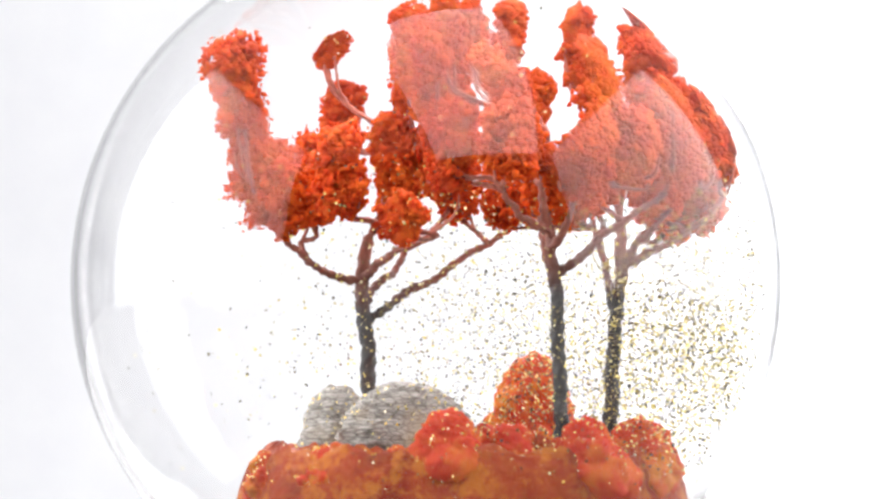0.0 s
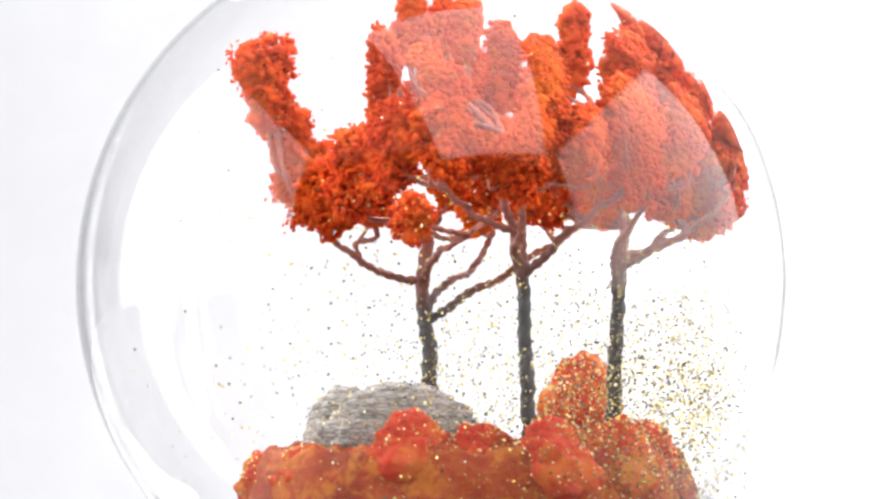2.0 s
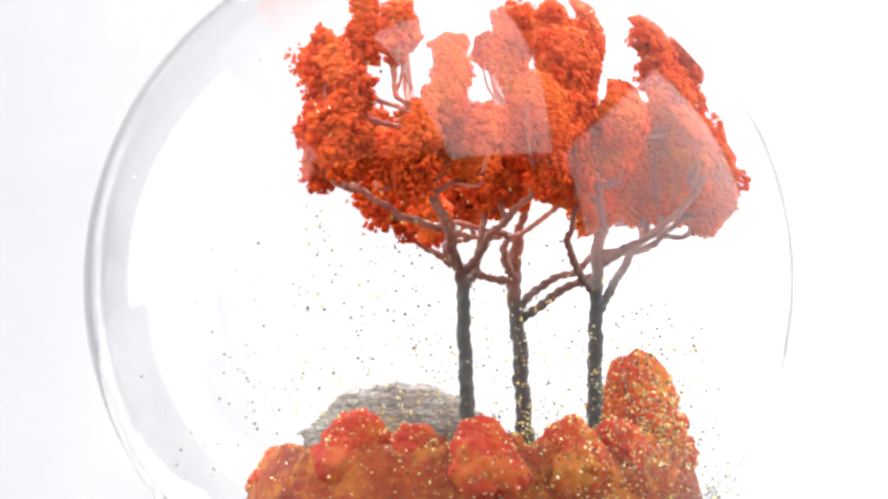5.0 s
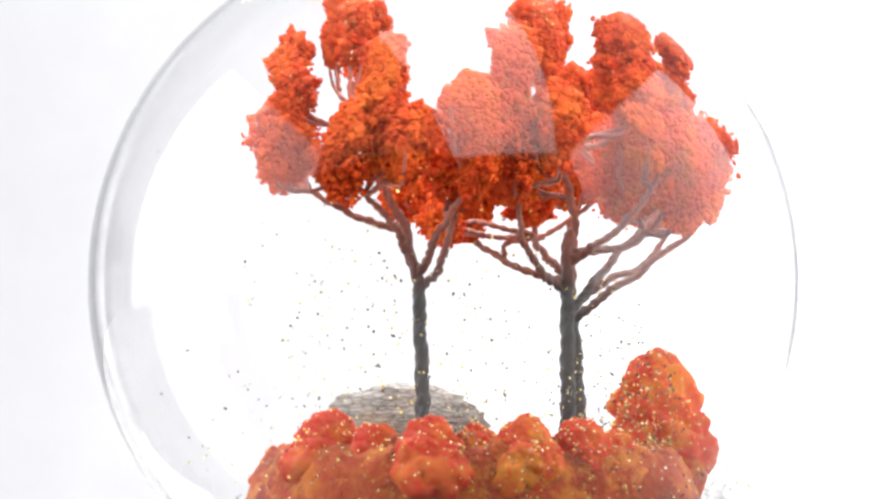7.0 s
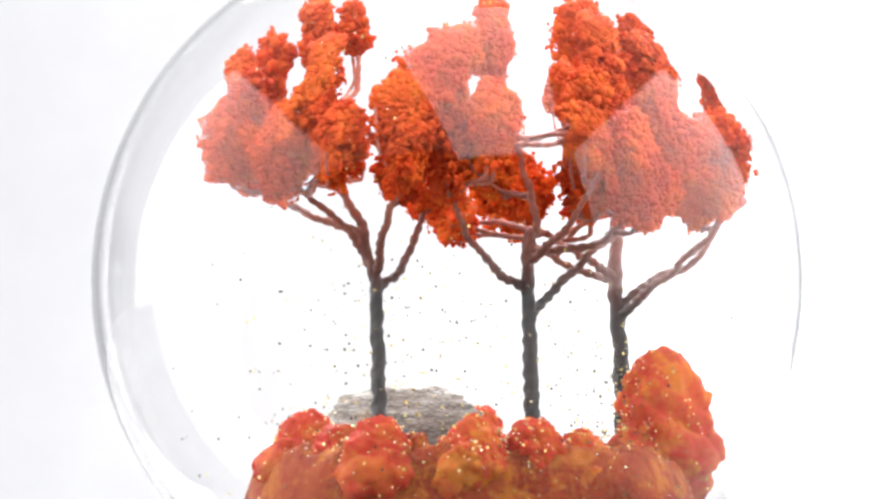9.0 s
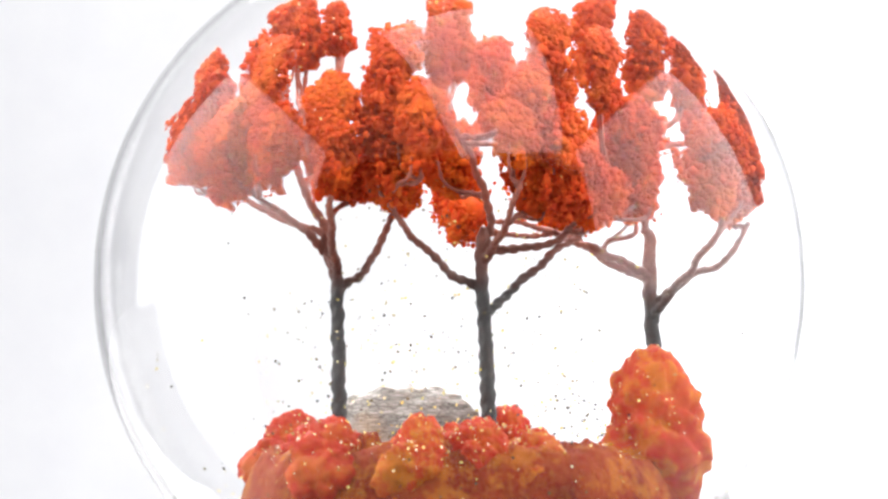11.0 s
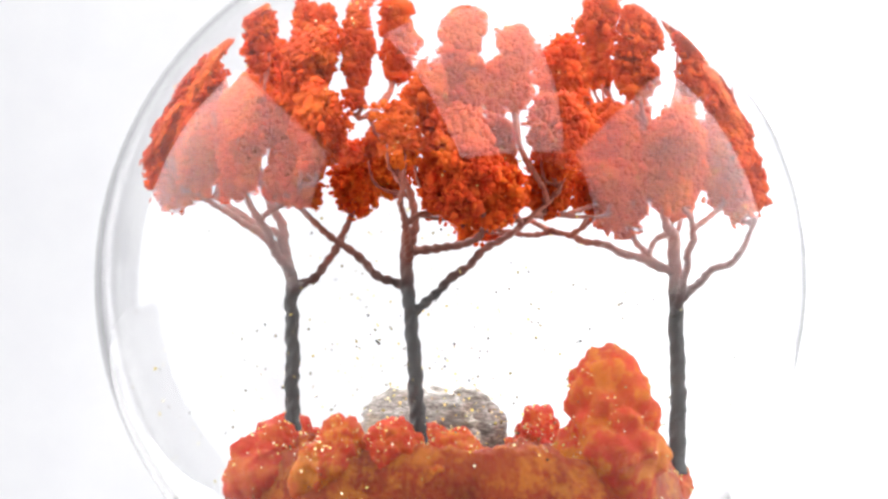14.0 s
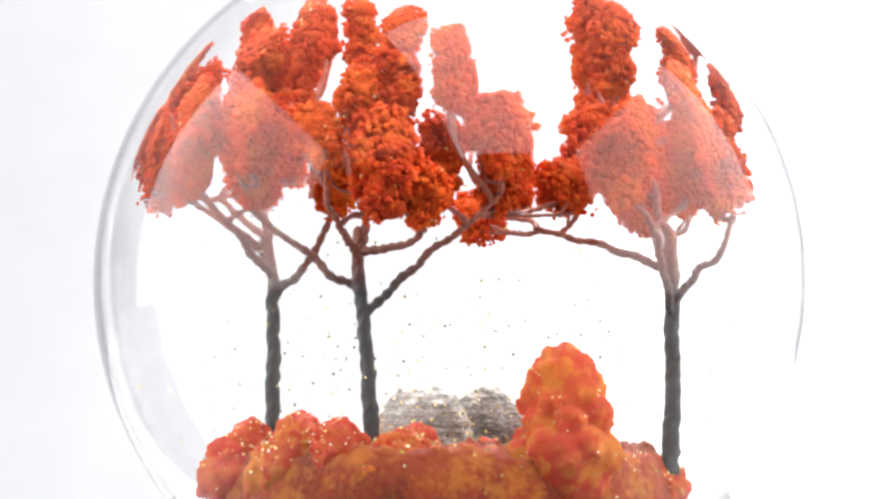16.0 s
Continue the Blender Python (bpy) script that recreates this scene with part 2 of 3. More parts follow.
def lathe(profile, sides, material, smooth=True, closed=False):
    """A body turned about the vertical from (radius, height) in units."""
    verts, faces, n = [], [], len(profile)
    for r, z in profile:
        for k in range(sides):
            a = 2 * math.pi * k / sides
            verts.append((r * math.cos(a) * U, r * math.sin(a) * U, z * U))
    for i in range(n if closed else n - 1):
        j = (i + 1) % n
        for k in range(sides):
            l = (k + 1) % sides
            faces.append((i * sides + k, i * sides + l, j * sides + l, j * sides + k))
    if not closed:
        faces.append(tuple(range(sides))[::-1])
        faces.append(tuple(range((n - 1) * sides, n * sides)))
    return mesh("turned", verts, faces, material, smooth)


def turntable():
    ob = thing("turntable", (0, 0, -0.80), "round grey display turntable under the snow globe", "turntable")
    part("deck", lathe([(0.86, 0.012), (0.88, 0.022), (0.88, 0.05), (0.865, 0.062)], 96, DECK), ob)
    part("foot", lathe([(0.60, 0.0), (0.60, 0.011)], 64, RESIN), ob)


def snow_globe():
    b = (BALL.x, BALL.y, -0.737)
    ob = thing("snow_globe", b, "clear glass snow globe on a low grey resin base", "snow globe")
    # the ball: outer and inner skins meet at the mouth below
    prof = []
    for k in range(0, 97):
        a = radians(90 - (90 + 48) * k / 96)
        prof.append((max(BALL_R * math.cos(a), 0.0004), BALL_R * math.sin(a)))
    inner = BALL_R - 0.012
    for k in range(96, -1, -1):
        a = radians(90 - (90 + 48) * k / 96)
        prof.append((max(inner * math.cos(a), 0.0004), inner * math.sin(a) + 0.005))
    prof = [(r, z + BALL.z - b[2]) for r, z in prof]
    sides, n = 160, len(prof)
    verts, faces = [], []
    for r, z in prof:
        for k in range(sides):
            a = 2 * math.pi * k / sides
            verts.append((r * math.cos(a) * U, r * math.sin(a) * U, z * U))
    for i in range(n - 1):
        for k in range(sides):
            l = (k + 1) % sides
            faces.append((i * sides + k, (i + 1) * sides + k, (i + 1) * sides + l, i * sides + l))
    faces.append(tuple(range(sides)))
    faces.append(tuple(range((n - 1) * sides, n * sides))[::-1])
    ball = part("glass_ball", mesh("glass_ball", verts, faces, GLASS), ob, "clear blown glass ball")
    ball.visible_shadow = False
    part("base", lathe([(0.56, 0.0), (0.58, 0.012), (0.585, 0.20), (0.575, 0.235), (0.545, 0.262), (0.50, 0.266), (0.46, 0.25), (0.40, 0.25)], 128, RESIN), ob, "low grey resin base ring")


turntable()
snow_globe()


# ---- the planted mound ----
def mound():
    b = (0.055, 0.055, -0.487)
    ob = thing("mound", b, "mound of orange moss on clay filling the globe's floor", "mound")
    verts, faces, sides, rings = [], [], 380, 120
    for i in range(rings + 1):
        for k in range(sides):
            a = 2 * math.pi * k / sides
            edge = 0.405 + 0.016 * noise.noise(Vector((math.cos(a) * 2, math.sin(a) * 2, 3)))
            r = edge * i / rings
            x, y = r * math.cos(a), r * math.sin(a)
            h = 0.128 + 0.024 * noise.noise(Vector((x * 9, y * 9, 1)))
            fall = max(0.0, (r / edge - 0.86) / 0.14)
            h = h * (1 - fall ** 2.6 * 0.85)
            q = Vector((x, y, h))
            h += (1 - 0.5 * fall) * (0.016 * (0.5 - noise.voronoi(q * 27)[0][0]) + 0.006 * (0.5 - noise.voronoi(q * 75)[0][0])) + 0.006 * noise.noise(q * 60) + 0.004 * noise.noise(q * 140)
            verts.append((x * U, y * U, h * U))
    for i in range(rings):
        for k in range(sides):
            l = (k + 1) % sides
            faces.append((i * sides + k, (i + 1) * sides + k, (i + 1) * sides + l, i * sides + l))
    n = len(verts)
    for k in range(sides):
        x, y, z = verts[rings * sides + k]
        verts.append((x * 0.97, y * 0.97, -0.01 * U))
    for k in range(sides):
        l = (k + 1) % sides
        faces.append((rings * sides + k, n + k, n + l, rings * sides + l))
    faces.append(tuple(range(n, n + sides))[::-1])
    part("moss_bed", mesh("moss_bed", verts, faces, MOUND), ob)
    return ob


mound()


def bush(base, lobes, label, material=MOSS, rough=0.006):
    ob = thing("bush", base, label, "bush", "bushes on the mound")
    c = np.mean([l[:3] for l in lobes], axis=0)
    v, f = hull(c, lobes, rough)
    v = v + (np.array(c) - np.array(base)) * U
    part("moss_body", mesh("moss_body", v, f, material), ob)
    return ob


def lobed(x, y, z0, z1, r0, r1, n, seed):
    """Lobes piled round an upright axis, from (z0, r0) to (z1, r1)."""
    g = np.random.default_rng(seed)
    out = [(x, y, z0 + (z1 - z0) * k / 3, (r0 + (r1 - r0) * k / 3) * 0.86) for k in range(4)]
    for k in range(n):
        s = g.uniform(0, 1)
        a, r = g.uniform(0, 6.283), (r0 + (r1 - r0) * s)
        out.append((x + math.cos(a) * r * 0.70, y + math.sin(a) * r * 0.70, z0 + (z1 - z0) * s, r * g.uniform(0.28, 0.50)))
    return out


bush((0.185, 0.362, -0.42), lobed(0.185, 0.362, -0.40, -0.235, 0.100, 0.066, 26, 1), "tall coral bush dusted with gold glitter on the mound", MOSS_GOLD)
bush((-0.140, 0.160, -0.39), lobed(-0.140, 0.160, -0.36, -0.305, 0.055, 0.036, 12, 2), "small red bush beside the grey stone")
bush((0.030, -0.253, -0.42), lobed(0.030, -0.253, -0.40, -0.335, 0.085, 0.055, 22, 3), "round red bush at the mound's edge")
bush((-0.284, -0.082, -0.45), lobed(-0.284, -0.082, -0.43, -0.385, 0.050, 0.033, 12, 4), "small orange bush at the mound's edge", MOSS_GOLD)
bush((0.138, -0.230, -0.42), lobed(0.138, -0.230, -0.41, -0.355, 0.075, 0.05, 18, 5), "low red bush beside a tree trunk")
bush((0.267, -0.215, -0.42), lobed(0.267, -0.215, -0.41, -0.345, 0.085, 0.052, 20, 6), "low red bush beside a tree trunk")
bush((0.357, -0.073, -0.42), lobed(0.357, -0.073, -0.41, -0.350, 0.080, 0.055, 18, 7), "low orange bush beside a tree trunk", MOSS_GOLD)
bush((0.351, 0.128, -0.42), lobed(0.351, 0.128, -0.41, -0.365, 0.085, 0.050, 18, 8), "low orange bush at the mound's edge", MOSS_GOLD)
bush((-0.101, 0.393, -0.45), lobed(-0.101, 0.393, -0.43, -0.400, 0.06, 0.04, 14, 9), "low red bush round a tree's foot")
bush((-0.175, -0.194, -0.45), lobed(-0.175, -0.194, -0.43, -0.390, 0.07, 0.05, 16, 10), "low orange bush at the mound's edge", MOSS_GOLD)
bush((0.384, 0.030, -0.43), lobed(0.384, 0.030, -0.41, -0.340, 0.065, 0.045, 16, 14), "low red bush hiding a tree's foot")
for place, width, top, seed in (((0.089, -0.261), 0.043, -0.367, 21), ((0.191, -0.236), 0.045, -0.352, 22), ((0.280, -0.150), 0.047, -0.347, 23), ((-0.059, -0.237), 0.045, -0.367, 24),
                               ((0.363, -0.006), 0.040, -0.367, 25), ((0.332, 0.173), 0.040, -0.377, 26), ((0.016, 0.347), 0.040, -0.382, 27), ((-0.185, 0.270), 0.043, -0.377, 28),
                               ((-0.239, 0.085), 0.043, -0.372, 29), ((0.124, 0.182), 0.040, -0.347, 30)):
    bush((place[0], place[1], -0.45), lobed(place[0], place[1], -0.43, top - 0.008, width, width * 0.66, 16, seed), "low brownish-orange moss cushion on the mound", MOSS_GOLD if seed % 3 == 0 else MOUND)
bush((0.098, 0.028, -0.40), lobed(0.098, 0.028, -0.38, -0.345, 0.06, 0.04, 14, 12), "low red bush in the middle of the mound")


def stone(base, long, wide, high, turn, label, seed):
    """A layered stone: an arched slab with stepped strata."""
    ob = thing("stone", base, label, "stone", "stones on the mound")
    v, f = ICO5
    out = np.zeros_like(v)
    ca, sa = math.cos(radians(turn)), math.sin(radians(turn))
    for i, d in enumerate(v):
        q = Vector(d) * 3 + Vector((seed, 0, 0))
        k = 1 + 0.10 * noise.noise(q) + 0.05 * noise.noise(q * 2.3)
        z = d[2] * high * k
        band = math.sin((z + 0.006 * noise.noise(Vector(d) * 5)) * 2 * math.pi / 0.016)
        k2 = k * (1 + 0.038 * band + 0.03 * noise.noise(q * 4) + 0.03 * noise.noise(q * 11))
        x, y = d[0] * long * k2, d[1] * wide * k2
        out[i] = (x * ca - y * sa, x * sa + y * ca, z)
    part("stone_body", mesh("stone_body", out * U, f, STONE), ob)


stone((-0.042, -0.040, -0.36), 0.165, 0.075, 0.122, 49, "arched grey layered stone sunk in the mound", 1)
stone((-0.167, 0.017, -0.36), 0.085, 0.065, 0.118, 74, "pointed grey layered stone with ochre stains", 2)


# ---- the trees ----
def tree(base, trunk, r0, limbs, clumps, label):
    """trunk: places up to the crown; limbs: lists of places; clumps: chains of (x, y, z, radius), each borne by the limb nearest to it."""
    ob = thing("tree", base, label, "tree", "trees in the globe")
    o = Vector(base)
    v, f = wire(trunk, r0, r0 * 0.66, o, twist=110, strands=3, depth=0.10, sides=18, steps=24, wobble=0.006)
    part("trunk", mesh("trunk", v, f, BARK), ob, "dark wrapped trunk")
    boughs = []
    for line in limbs:
        v, f = wire(line, 0.0084, 0.0046, o, twist=150, depth=0.22, wobble=0.008)
        bough = part("branch", mesh("branch", v, f, BARK), ob)
        boughs.append((bough, smooth_line(line, 8)))
    for chain in clumps:
        e = Vector(chain[0][:3])
        inside = Vector(chain[1][:3])
        # the place on the limbs from which this clump's twig springs
        best = None
        for bough, line in boughs:
            for k, q in enumerate(line[6:]):
                cost = (q - e).length + 2.0 * max(0.0, q.z - e.z + 0.03)
                if best is None or cost < best[0]:
                    best = (cost, bough, q)
        cost, bough, s = best
        flat = Vector((e.x - s.x, e.y - s.y, 0))
        rise = e.z - s.z
        jig = Vector(rng.uniform(-0.014, 0.014, size=3))
        mid1 = s + flat * 0.42 + Vector((0, 0, rise * 0.22)) + jig
        mid2 = s + flat * 0.88 + Vector((0, 0, rise * 0.58)) - jig * 0.7
        v, f = wire([s, mid1, mid2, e, e * 0.5 + inside * 0.5], 0.0052, 0.0028, o, wobble=0.005)
        part("twig", mesh("twig", v, f, BARK), bough)
        for k in range(2 + int(rng.uniform() < 0.5)):
            root = (mid1, mid2, s * 0.4 + mid1 * 0.6)[k]
            tip = Vector(chain[k % 2][:3]) + Vector(rng.uniform(-1, 1, size=3)) * chain[k % 2][3] * (0.9, 0.9, 1.2)[k]
            bow = (root + tip) / 2 + Vector((tip.x - root.x, tip.y - root.y, 0)) * 0.30 + Vector((0, 0, -0.010))
            v, f = wire([root, bow, tip], 0.0034, 0.0022, o, sides=7, steps=12)
            part("twig", mesh("twig", v, f, BARK), bough)
    for chain in clumps:
        v, f = sponge(chain, base, int(1000 * abs(chain[0][0] + 3 * chain[0][1])) + int(100 * chain[0][2]))
        part("foliage_clump", mesh("foliage_clump", v, f, FOLIAGE), ob)
    return ob


def trees():
    tree((-0.118, 0.415, -0.400),
         [(-0.102, 0.422, -0.400), (-0.112, 0.419, -0.250), (-0.122, 0.414, -0.110), (-0.128, 0.412, -0.020), (-0.110, 0.407, 0.030)], 0.0155,
         [[(-0.122, 0.414, -0.105), (-0.100, 0.467, -0.050), (-0.060, 0.542, -0.012), (-0.035, 0.577, 0.050)],
          [(-0.126, 0.413, -0.040), (-0.100, 0.347, -0.015), (-0.050, 0.277, 0.010), (0.010, 0.217, 0.030)],
          [(-0.120, 0.409, 0.000), (-0.105, 0.402, 0.050), (-0.080, 0.397, 0.120), (-0.040, 0.397, 0.200)],
          [(-0.126, 0.413, -0.040), (-0.180, 0.387, -0.035), (-0.240, 0.327, 0.000), (-0.290, 0.287, 0.055)],
          [(-0.122, 0.414, -0.120), (-0.060, 0.437, -0.075), (0.020, 0.467, -0.030), (0.100, 0.497, 0.030), (0.160, 0.487, 0.065)]],
         [[(0.170, 0.475, 0.098, 0.039), (0.170, 0.475, 0.143, 0.053), (0.170, 0.475, 0.200, 0.045)],
          [(0.050, 0.545, 0.108, 0.034), (0.050, 0.545, 0.170, 0.044), (0.050, 0.545, 0.220, 0.038), (0.050, 0.545, 0.320, 0.031)],
          [(-0.055, 0.545, 0.078, 0.034), (-0.055, 0.545, 0.133, 0.047), (-0.055, 0.545, 0.200, 0.040)],
          [(-0.165, 0.505, 0.230, 0.025), (-0.165, 0.505, 0.275, 0.034), (-0.165, 0.505, 0.320, 0.029)],
          [(0.030, 0.380, 0.280, 0.026), (0.030, 0.380, 0.340, 0.035), (0.030, 0.380, 0.400, 0.031)],
          [(-0.035, 0.295, 0.310, 0.026), (-0.035, 0.295, 0.365, 0.036), (-0.035, 0.295, 0.420, 0.031)],
          [(-0.040, 0.465, 0.280, 0.023), (-0.040, 0.465, 0.325, 0.032), (-0.040, 0.465, 0.370, 0.028)],
          [(-0.190, 0.430, 0.370, 0.021), (-0.190, 0.430, 0.400, 0.029), (-0.190, 0.430, 0.430, 0.025)],
          [(-0.215, 0.400, 0.085, 0.036), (-0.215, 0.400, 0.125, 0.048), (-0.215, 0.400, 0.175, 0.040)],
          [(-0.250, 0.285, 0.078, 0.044), (-0.285, 0.275, 0.118, 0.062), (-0.315, 0.260, 0.165, 0.052)],
          [(-0.315, 0.255, 0.148, 0.037), (-0.328, 0.242, 0.200, 0.050), (-0.340, 0.230, 0.240, 0.037)],
          [(-0.340, 0.170, 0.250, 0.036), (-0.348, 0.160, 0.297, 0.050), (-0.355, 0.150, 0.345, 0.044)],
          [(-0.160, 0.070, 0.088, 0.034), (-0.160, 0.070, 0.133, 0.047), (-0.160, 0.070, 0.190, 0.040)],
          [(-0.055, 0.060, 0.048, 0.030), (-0.055, 0.060, 0.063, 0.042), (-0.055, 0.060, 0.078, 0.036)],
          [(0.030, 0.330, 0.118, 0.037), (0.030, 0.330, 0.175, 0.053), (0.030, 0.330, 0.220, 0.038)],
          [(-0.070, 0.350, 0.118, 0.035), (-0.070, 0.350, 0.175, 0.048), (-0.070, 0.350, 0.220, 0.036)]],
         "dark wire tree with coral-orange foam foliage at the mound's edge")
    tree((0.228, -0.200, -0.38),
         [(0.230, -0.190, -0.38), (0.226, -0.194, -0.28), (0.219, -0.196, -0.17), (0.219, -0.198, -0.08), (0.213, -0.206, -0.04), (0.206, -0.217, 0.02)], 0.0135,
         [[(0.213, -0.205, -0.040), (0.205, -0.225, 0.020), (0.158, -0.283, 0.045), (0.120, -0.363, 0.090)],
          [(0.206, -0.215, 0.015), (0.190, -0.250, 0.100), (0.200, -0.280, 0.190)],
          [(0.219, -0.197, -0.085), (0.205, -0.150, -0.045), (0.195, -0.105, 0.030), (0.190, -0.080, 0.090)],
          [(0.215, -0.200, -0.055), (0.270, -0.210, -0.010), (0.340, -0.225, 0.050), (0.400, -0.235, 0.090)],
          [(0.209, -0.213, -0.010), (0.230, -0.270, 0.030), (0.250, -0.340, 0.080)]],
         [[(0.235, -0.395, 0.118, 0.039), (0.262, -0.402, 0.148, 0.055), (0.290, -0.410, 0.190, 0.048)],
          [(0.140, -0.435, 0.148, 0.037), (0.140, -0.435, 0.185, 0.053), (0.140, -0.435, 0.210, 0.046)],
          [(0.035, -0.355, 0.138, 0.035), (0.035, -0.355, 0.180, 0.048), (0.035, -0.355, 0.210, 0.042)],
          [(0.140, -0.405, 0.240, 0.026), (0.120, -0.403, 0.277, 0.036), (0.100, -0.400, 0.315, 0.031)],
          [(0.300, -0.335, 0.170, 0.032), (0.300, -0.335, 0.237, 0.036), (0.300, -0.335, 0.303, 0.036), (0.300, -0.335, 0.370, 0.029)],
          [(0.135, -0.280, 0.320, 0.019), (0.135, -0.280, 0.365, 0.026), (0.135, -0.280, 0.410, 0.022)],
          [(0.195, -0.085, 0.090, 0.032), (0.200, -0.085, 0.115, 0.042), (0.205, -0.085, 0.150, 0.034)],
          [(-0.005, -0.300, 0.240, 0.025), (-0.005, -0.300, 0.300, 0.033), (-0.010, -0.290, 0.350, 0.026)],
          [(0.072, -0.175, 0.350, 0.018), (0.072, -0.175, 0.382, 0.025), (0.072, -0.175, 0.415, 0.021)],
          [(0.025, -0.225, 0.330, 0.024), (0.025, -0.225, 0.375, 0.033), (0.025, -0.225, 0.420, 0.028)],
          [(0.122, -0.211, 0.138, 0.028), (0.122, -0.211, 0.185, 0.040), (0.122, -0.211, 0.220, 0.029)],
          [(0.425, -0.240, 0.113, 0.037), (0.425, -0.240, 0.193, 0.053), (0.425, -0.240, 0.260, 0.038)],
          [(0.290, -0.190, 0.093, 0.032), (0.290, -0.190, 0.110, 0.044), (0.290, -0.190, 0.128, 0.037)],
          [(0.350, -0.330, 0.128, 0.035), (0.350, -0.330, 0.175, 0.048), (0.350, -0.330, 0.210, 0.042)]],
         "dark wire tree with coral-orange foam foliage beside low bushes")
    tree((0.317, 0.050, -0.380),
         [(0.307, 0.058, -0.380), (0.314, 0.052, -0.280), (0.323, 0.046, -0.170), (0.329, 0.042, -0.090), (0.335, 0.038, -0.030), (0.335, 0.042, 0.020)], 0.014,
         [[(0.327, 0.046, -0.120), (0.317, 0.105, -0.075), (0.307, 0.170, -0.020), (0.303, 0.215, 0.015), (0.285, 0.280, 0.070)],
          [(0.329, 0.040, -0.085), (0.335, -0.020, -0.050), (0.355, -0.078, 0.000), (0.415, -0.130, 0.060)],
          [(0.335, 0.042, -0.020), (0.332, 0.055, 0.040), (0.340, 0.030, 0.120), (0.365, -0.020, 0.220)],
          [(0.335, 0.042, -0.015), (0.345, 0.100, -0.008), (0.360, 0.170, 0.005), (0.395, 0.200, 0.050)],
          [(0.335, 0.040, -0.030), (0.415, 0.060, 0.010), (0.495, 0.070, 0.060)]],
         [[(0.400, -0.135, 0.088, 0.042), (0.395, -0.132, 0.177, 0.055), (0.390, -0.128, 0.233, 0.048), (0.385, -0.125, 0.325, 0.039)],
          [(0.470, -0.090, 0.148, 0.034), (0.470, -0.090, 0.205, 0.048), (0.470, -0.090, 0.250, 0.035)],
          [(0.375, -0.040, 0.250, 0.020), (0.375, -0.040, 0.310, 0.026), (0.375, -0.040, 0.370, 0.026), (0.375, -0.040, 0.430, 0.021)],
          [(0.280, -0.015, 0.108, 0.030), (0.280, -0.015, 0.138, 0.042), (0.280, -0.015, 0.180, 0.036)],
          [(0.260, 0.000, 0.300, 0.023), (0.260, 0.000, 0.355, 0.031), (0.260, 0.000, 0.410, 0.026)],
          [(0.520, 0.070, 0.160, 0.028), (0.520, 0.070, 0.185, 0.040), (0.515, 0.065, 0.215, 0.034)],
          [(0.480, 0.180, 0.068, 0.039), (0.480, 0.180, 0.113, 0.055), (0.480, 0.180, 0.170, 0.048)],
          [(0.430, 0.215, 0.048, 0.032), (0.430, 0.215, 0.073, 0.044), (0.430, 0.215, 0.098, 0.037)],
          [(0.410, 0.120, 0.078, 0.037), (0.410, 0.120, 0.123, 0.050), (0.410, 0.120, 0.180, 0.043)],
          [(0.400, 0.155, 0.240, 0.030), (0.392, 0.155, 0.287, 0.039), (0.383, 0.155, 0.333, 0.039), (0.375, 0.155, 0.380, 0.031)],
          [(0.455, 0.100, 0.220, 0.030), (0.455, 0.100, 0.240, 0.038), (0.450, 0.105, 0.270, 0.028)],
          [(0.375, 0.245, 0.250, 0.025), (0.375, 0.245, 0.295, 0.034), (0.375, 0.245, 0.360, 0.029)],
          [(0.310, 0.305, 0.148, 0.034), (0.310, 0.305, 0.200, 0.048), (0.310, 0.305, 0.240, 0.035)],
          [(0.140, 0.335, 0.078, 0.032), (0.140, 0.335, 0.098, 0.044), (0.140, 0.335, 0.118, 0.037)],
          [(0.245, 0.270, 0.078, 0.032), (0.245, 0.270, 0.103, 0.044), (0.245, 0.270, 0.128, 0.037)],
          [(0.300, 0.180, 0.108, 0.032), (0.300, 0.180, 0.143, 0.044), (0.300, 0.180, 0.190, 0.037)],
          [(0.190, 0.165, 0.250, 0.020), (0.190, 0.165, 0.280, 0.029), (0.190, 0.165, 0.310, 0.025)]],
         "dark wire tree with coral-orange foam foliage beside an orange bush")


trees()


# ---- glitter ----
def flakes(places, size, origin, g, material=GLITTER_BACKLIT):
    verts, faces = [], []
    for q in places:
        n = g.normal(size=3)
        n /= np.linalg.norm(n)
        a = np.cross(n, g.normal(size=3))
        a /= np.linalg.norm(a)
        b = np.cross(n, a)
        r = size * g.uniform(0.6, 1.25)
        i = len(verts)
        for s in (-0.12, 0.12):
            for k in range(6):
                w = k * math.pi / 3
                verts.append((np.array(q) - origin + r * (math.cos(w) * a + math.sin(w) * b + s * n)) * U)
        faces.append(tuple(range(i, i + 6))[::-1])
        faces.append(tuple(range(i + 6, i + 12)))
        for k in range(6):
            faces.append((i + k, i + (k + 1) % 6, i + 6 + (k + 1) % 6, i + 6 + k))
    return mesh("glitter", verts, faces, material, False)


DRIFT = []


def glitter_cloud(count, x, y, z, spread, size, fall, swirl, shift, seed, reach=0.5):
    """One drifting cloud: its flakes lie round (x, y, z); it sinks fall units a second and turns swirl degrees a second."""
    g = np.random.default_rng(seed)
    places = []
    while len(places) < count:
        q = np.array((x, y, z)) + g.normal(size=3) * np.array(spread)
        if math.hypot(q[0], q[1]) < reach and (Vector(q) - BALL).length < 0.595 and q[2] > -0.42:
            places.append(q)
    origin = np.array((0.0, 0.0, 0.0))
    ob = new("glitter", flakes(places, size, origin, g))
    tagged(ob, "cloud of gold glitter sinking through the globe", "glitter", "drifting glitter", "stuff")
    DRIFT.append((ob, fall, swirl, shift))


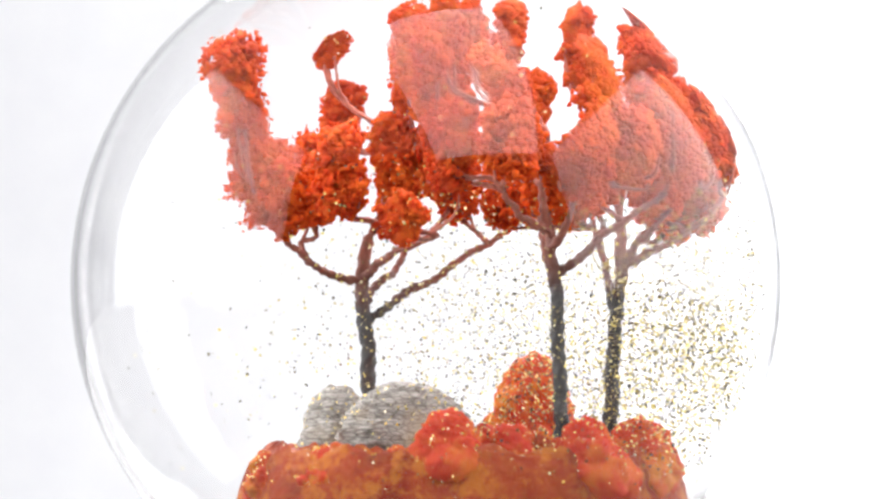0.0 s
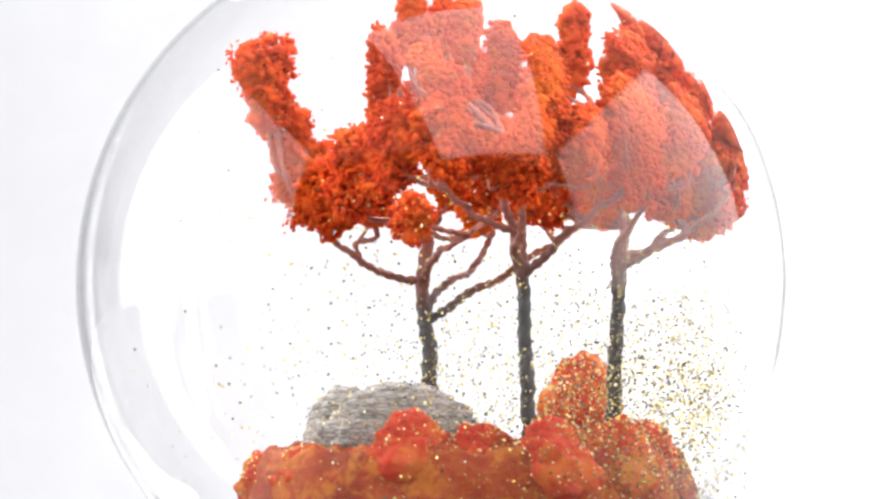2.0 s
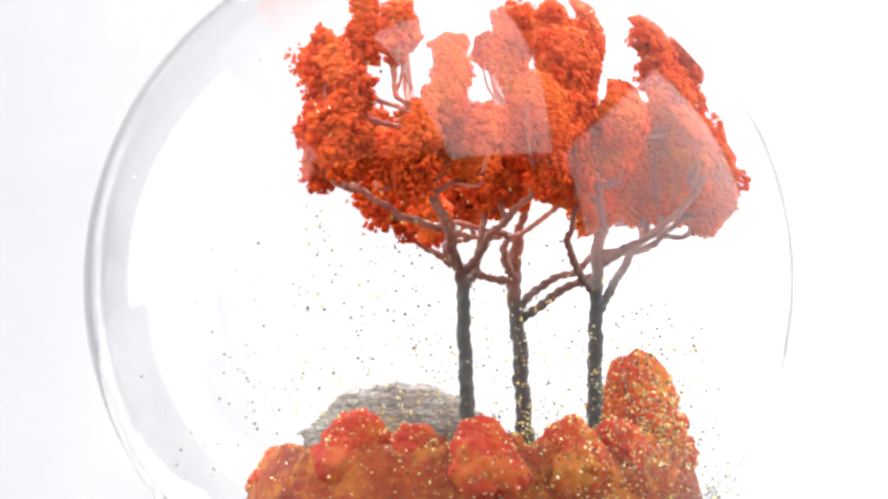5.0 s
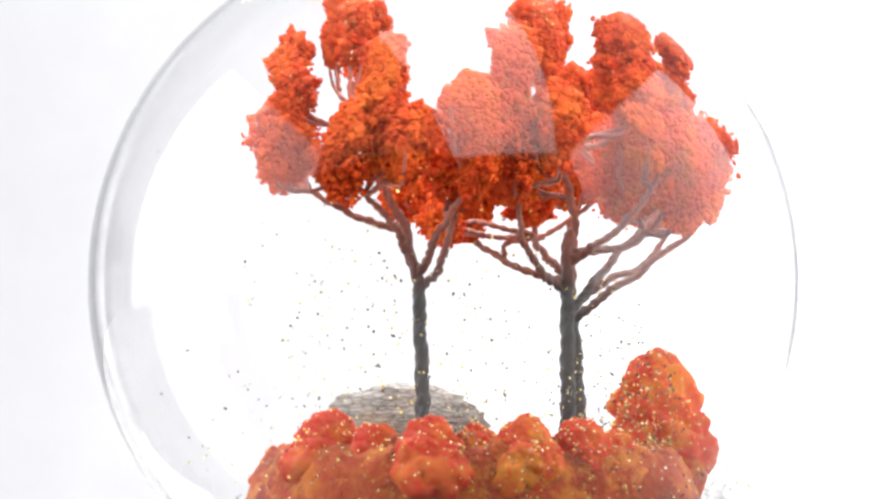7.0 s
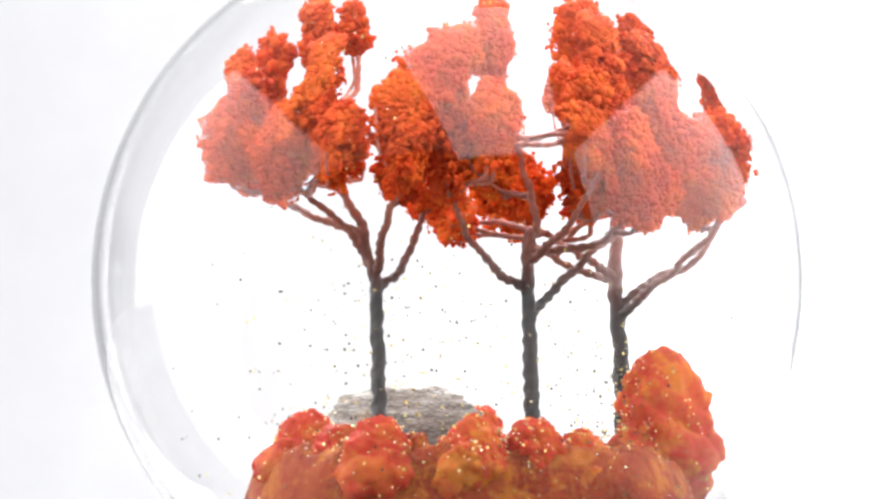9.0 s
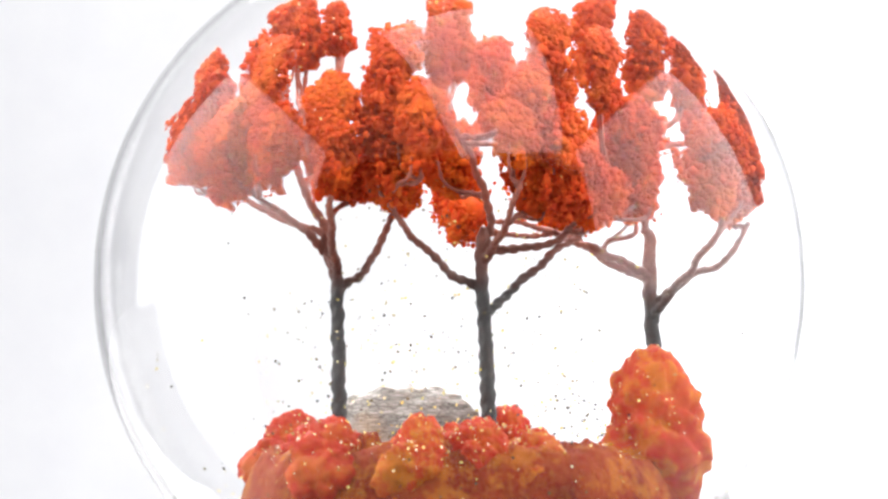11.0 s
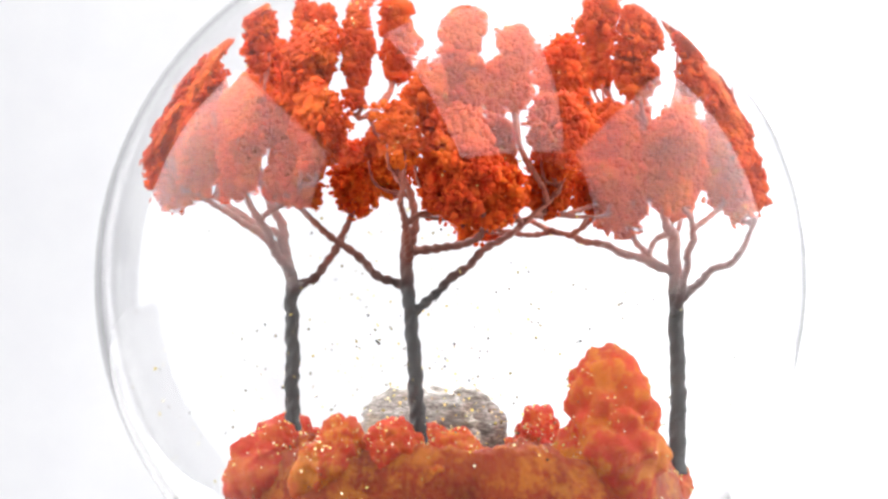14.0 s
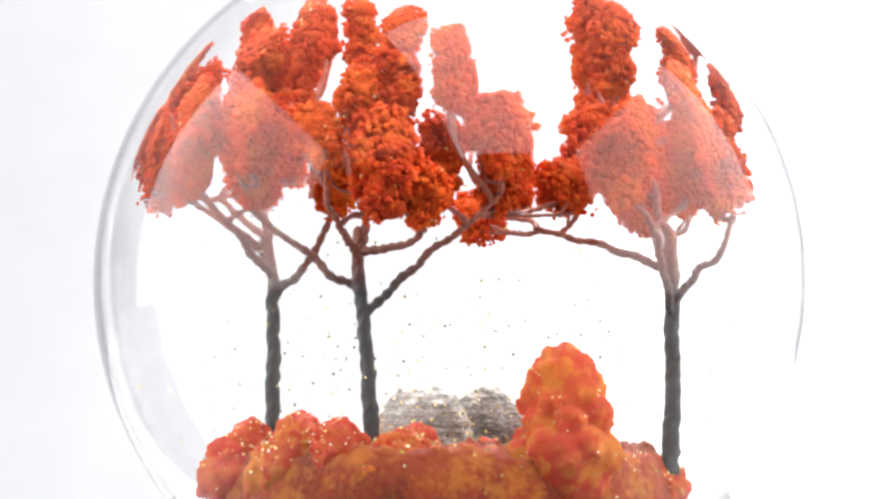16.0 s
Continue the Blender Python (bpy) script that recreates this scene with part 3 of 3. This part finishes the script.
glitter_cloud(2600, 0.34, -0.02, -0.22, (0.20, 0.24, 0.14), 0.0022, 0.085, -9, (-0.01, 0), 11, 0.58)
glitter_cloud(2000, 0.44, -0.02, -0.20, (0.10, 0.22, 0.15), 0.0024, 0.075, -9, (0, 0), 17, 0.585)
glitter_cloud(1800, 0.52, 0.0, -0.17, (0.06, 0.16, 0.14), 0.0024, 0.034, 0, (-0.02, 0), 18, 0.59)
glitter_cloud(2400, 0.34, 0.10, -0.18, (0.20, 0.22, 0.15), 0.0022, 0.066, -10, (-0.01, 0), 12, 0.58)
glitter_cloud(2100, 0.16, 0.05, -0.14, (0.20, 0.22, 0.15), 0.0021, 0.055, -8, (0, 0), 13)
glitter_cloud(520, 0.10, 0.0, -0.15, (0.28, 0.25, 0.20), 0.0025, 0.026, -7, (0, 0), 14)
glitter_cloud(2600, 0.40, 0.0, -0.22, (0.16, 0.22, 0.13), 0.0022, 0.045, -4, (0, 0), 19, 0.58)
glitter_cloud(480, 0.10, 0.0, -0.10, (0.30, 0.28, 0.20), 0.0026, 0.015, -6, (0, 0), 15, 0.55)
glitter_cloud(420, 0.10, 0.0, -0.05, (0.32, 0.28, 0.24), 0.0024, 0.008, -6, (0, 0), 16, 0.55)


def settled():
    """Flakes that have come to rest on the bushes and the mound."""
    g = np.random.default_rng(31)
    for ob, rest in list(MOVING):
        if ob.name.split(".")[0] not in ("bush", "mound", "stone"):
            continue
        me = ob.children[0].data
        up = [v for v in me.vertices if v.normal.z > -0.2]
        picks = g.choice(len(up), size=min(len(up), 460 if ob.name == "mound" else 100), replace=False)
        places = [np.array(up[i].co + up[i].normal * 0.0001) / U for i in picks]
        dust = part("glitter", flakes(places, 0.0025, np.zeros(3), g, RESTING_SPARKLE), ob, "settled gold glitter")
        dust["kind"] = "stuff"
    for ob, rest in MOVING:
        for clump in list(ob.children):
            if clump.name.split(".")[0] != "foliage_clump":
                continue
            me = clump.data
            picks = g.choice(len(me.vertices), size=26, replace=False)
            places = [np.array(me.vertices[i].co + me.vertices[i].normal * 0.0002) / U for i in picks]
            dust = part("glitter", flakes(places, 0.0026, np.zeros(3), g, RESTING_SPARKLE), clump, "settled gold glitter")
            dust["kind"] = "stuff"


settled()


def motions():
    """The turntable carries everything round at one even speed; the glitter swirls and sinks."""
    for ob, rest in MOVING:
        walk(ob, [(k * 0.5, pose(0, 0, 0, 0, 0, -SPIN * k * 0.5) @ rest) for k in range(33)])
    for ob, fall, swirl, shift in DRIFT:
        walk(ob, [(k * 0.5, Matrix.Translation(at(shift[0] * k * 0.5, shift[1] * k * 0.5, -fall * k * 0.5)) @ pose(0, 0, 0, 0, 0, swirl * k * 0.5)) for k in range(33)])


motions()
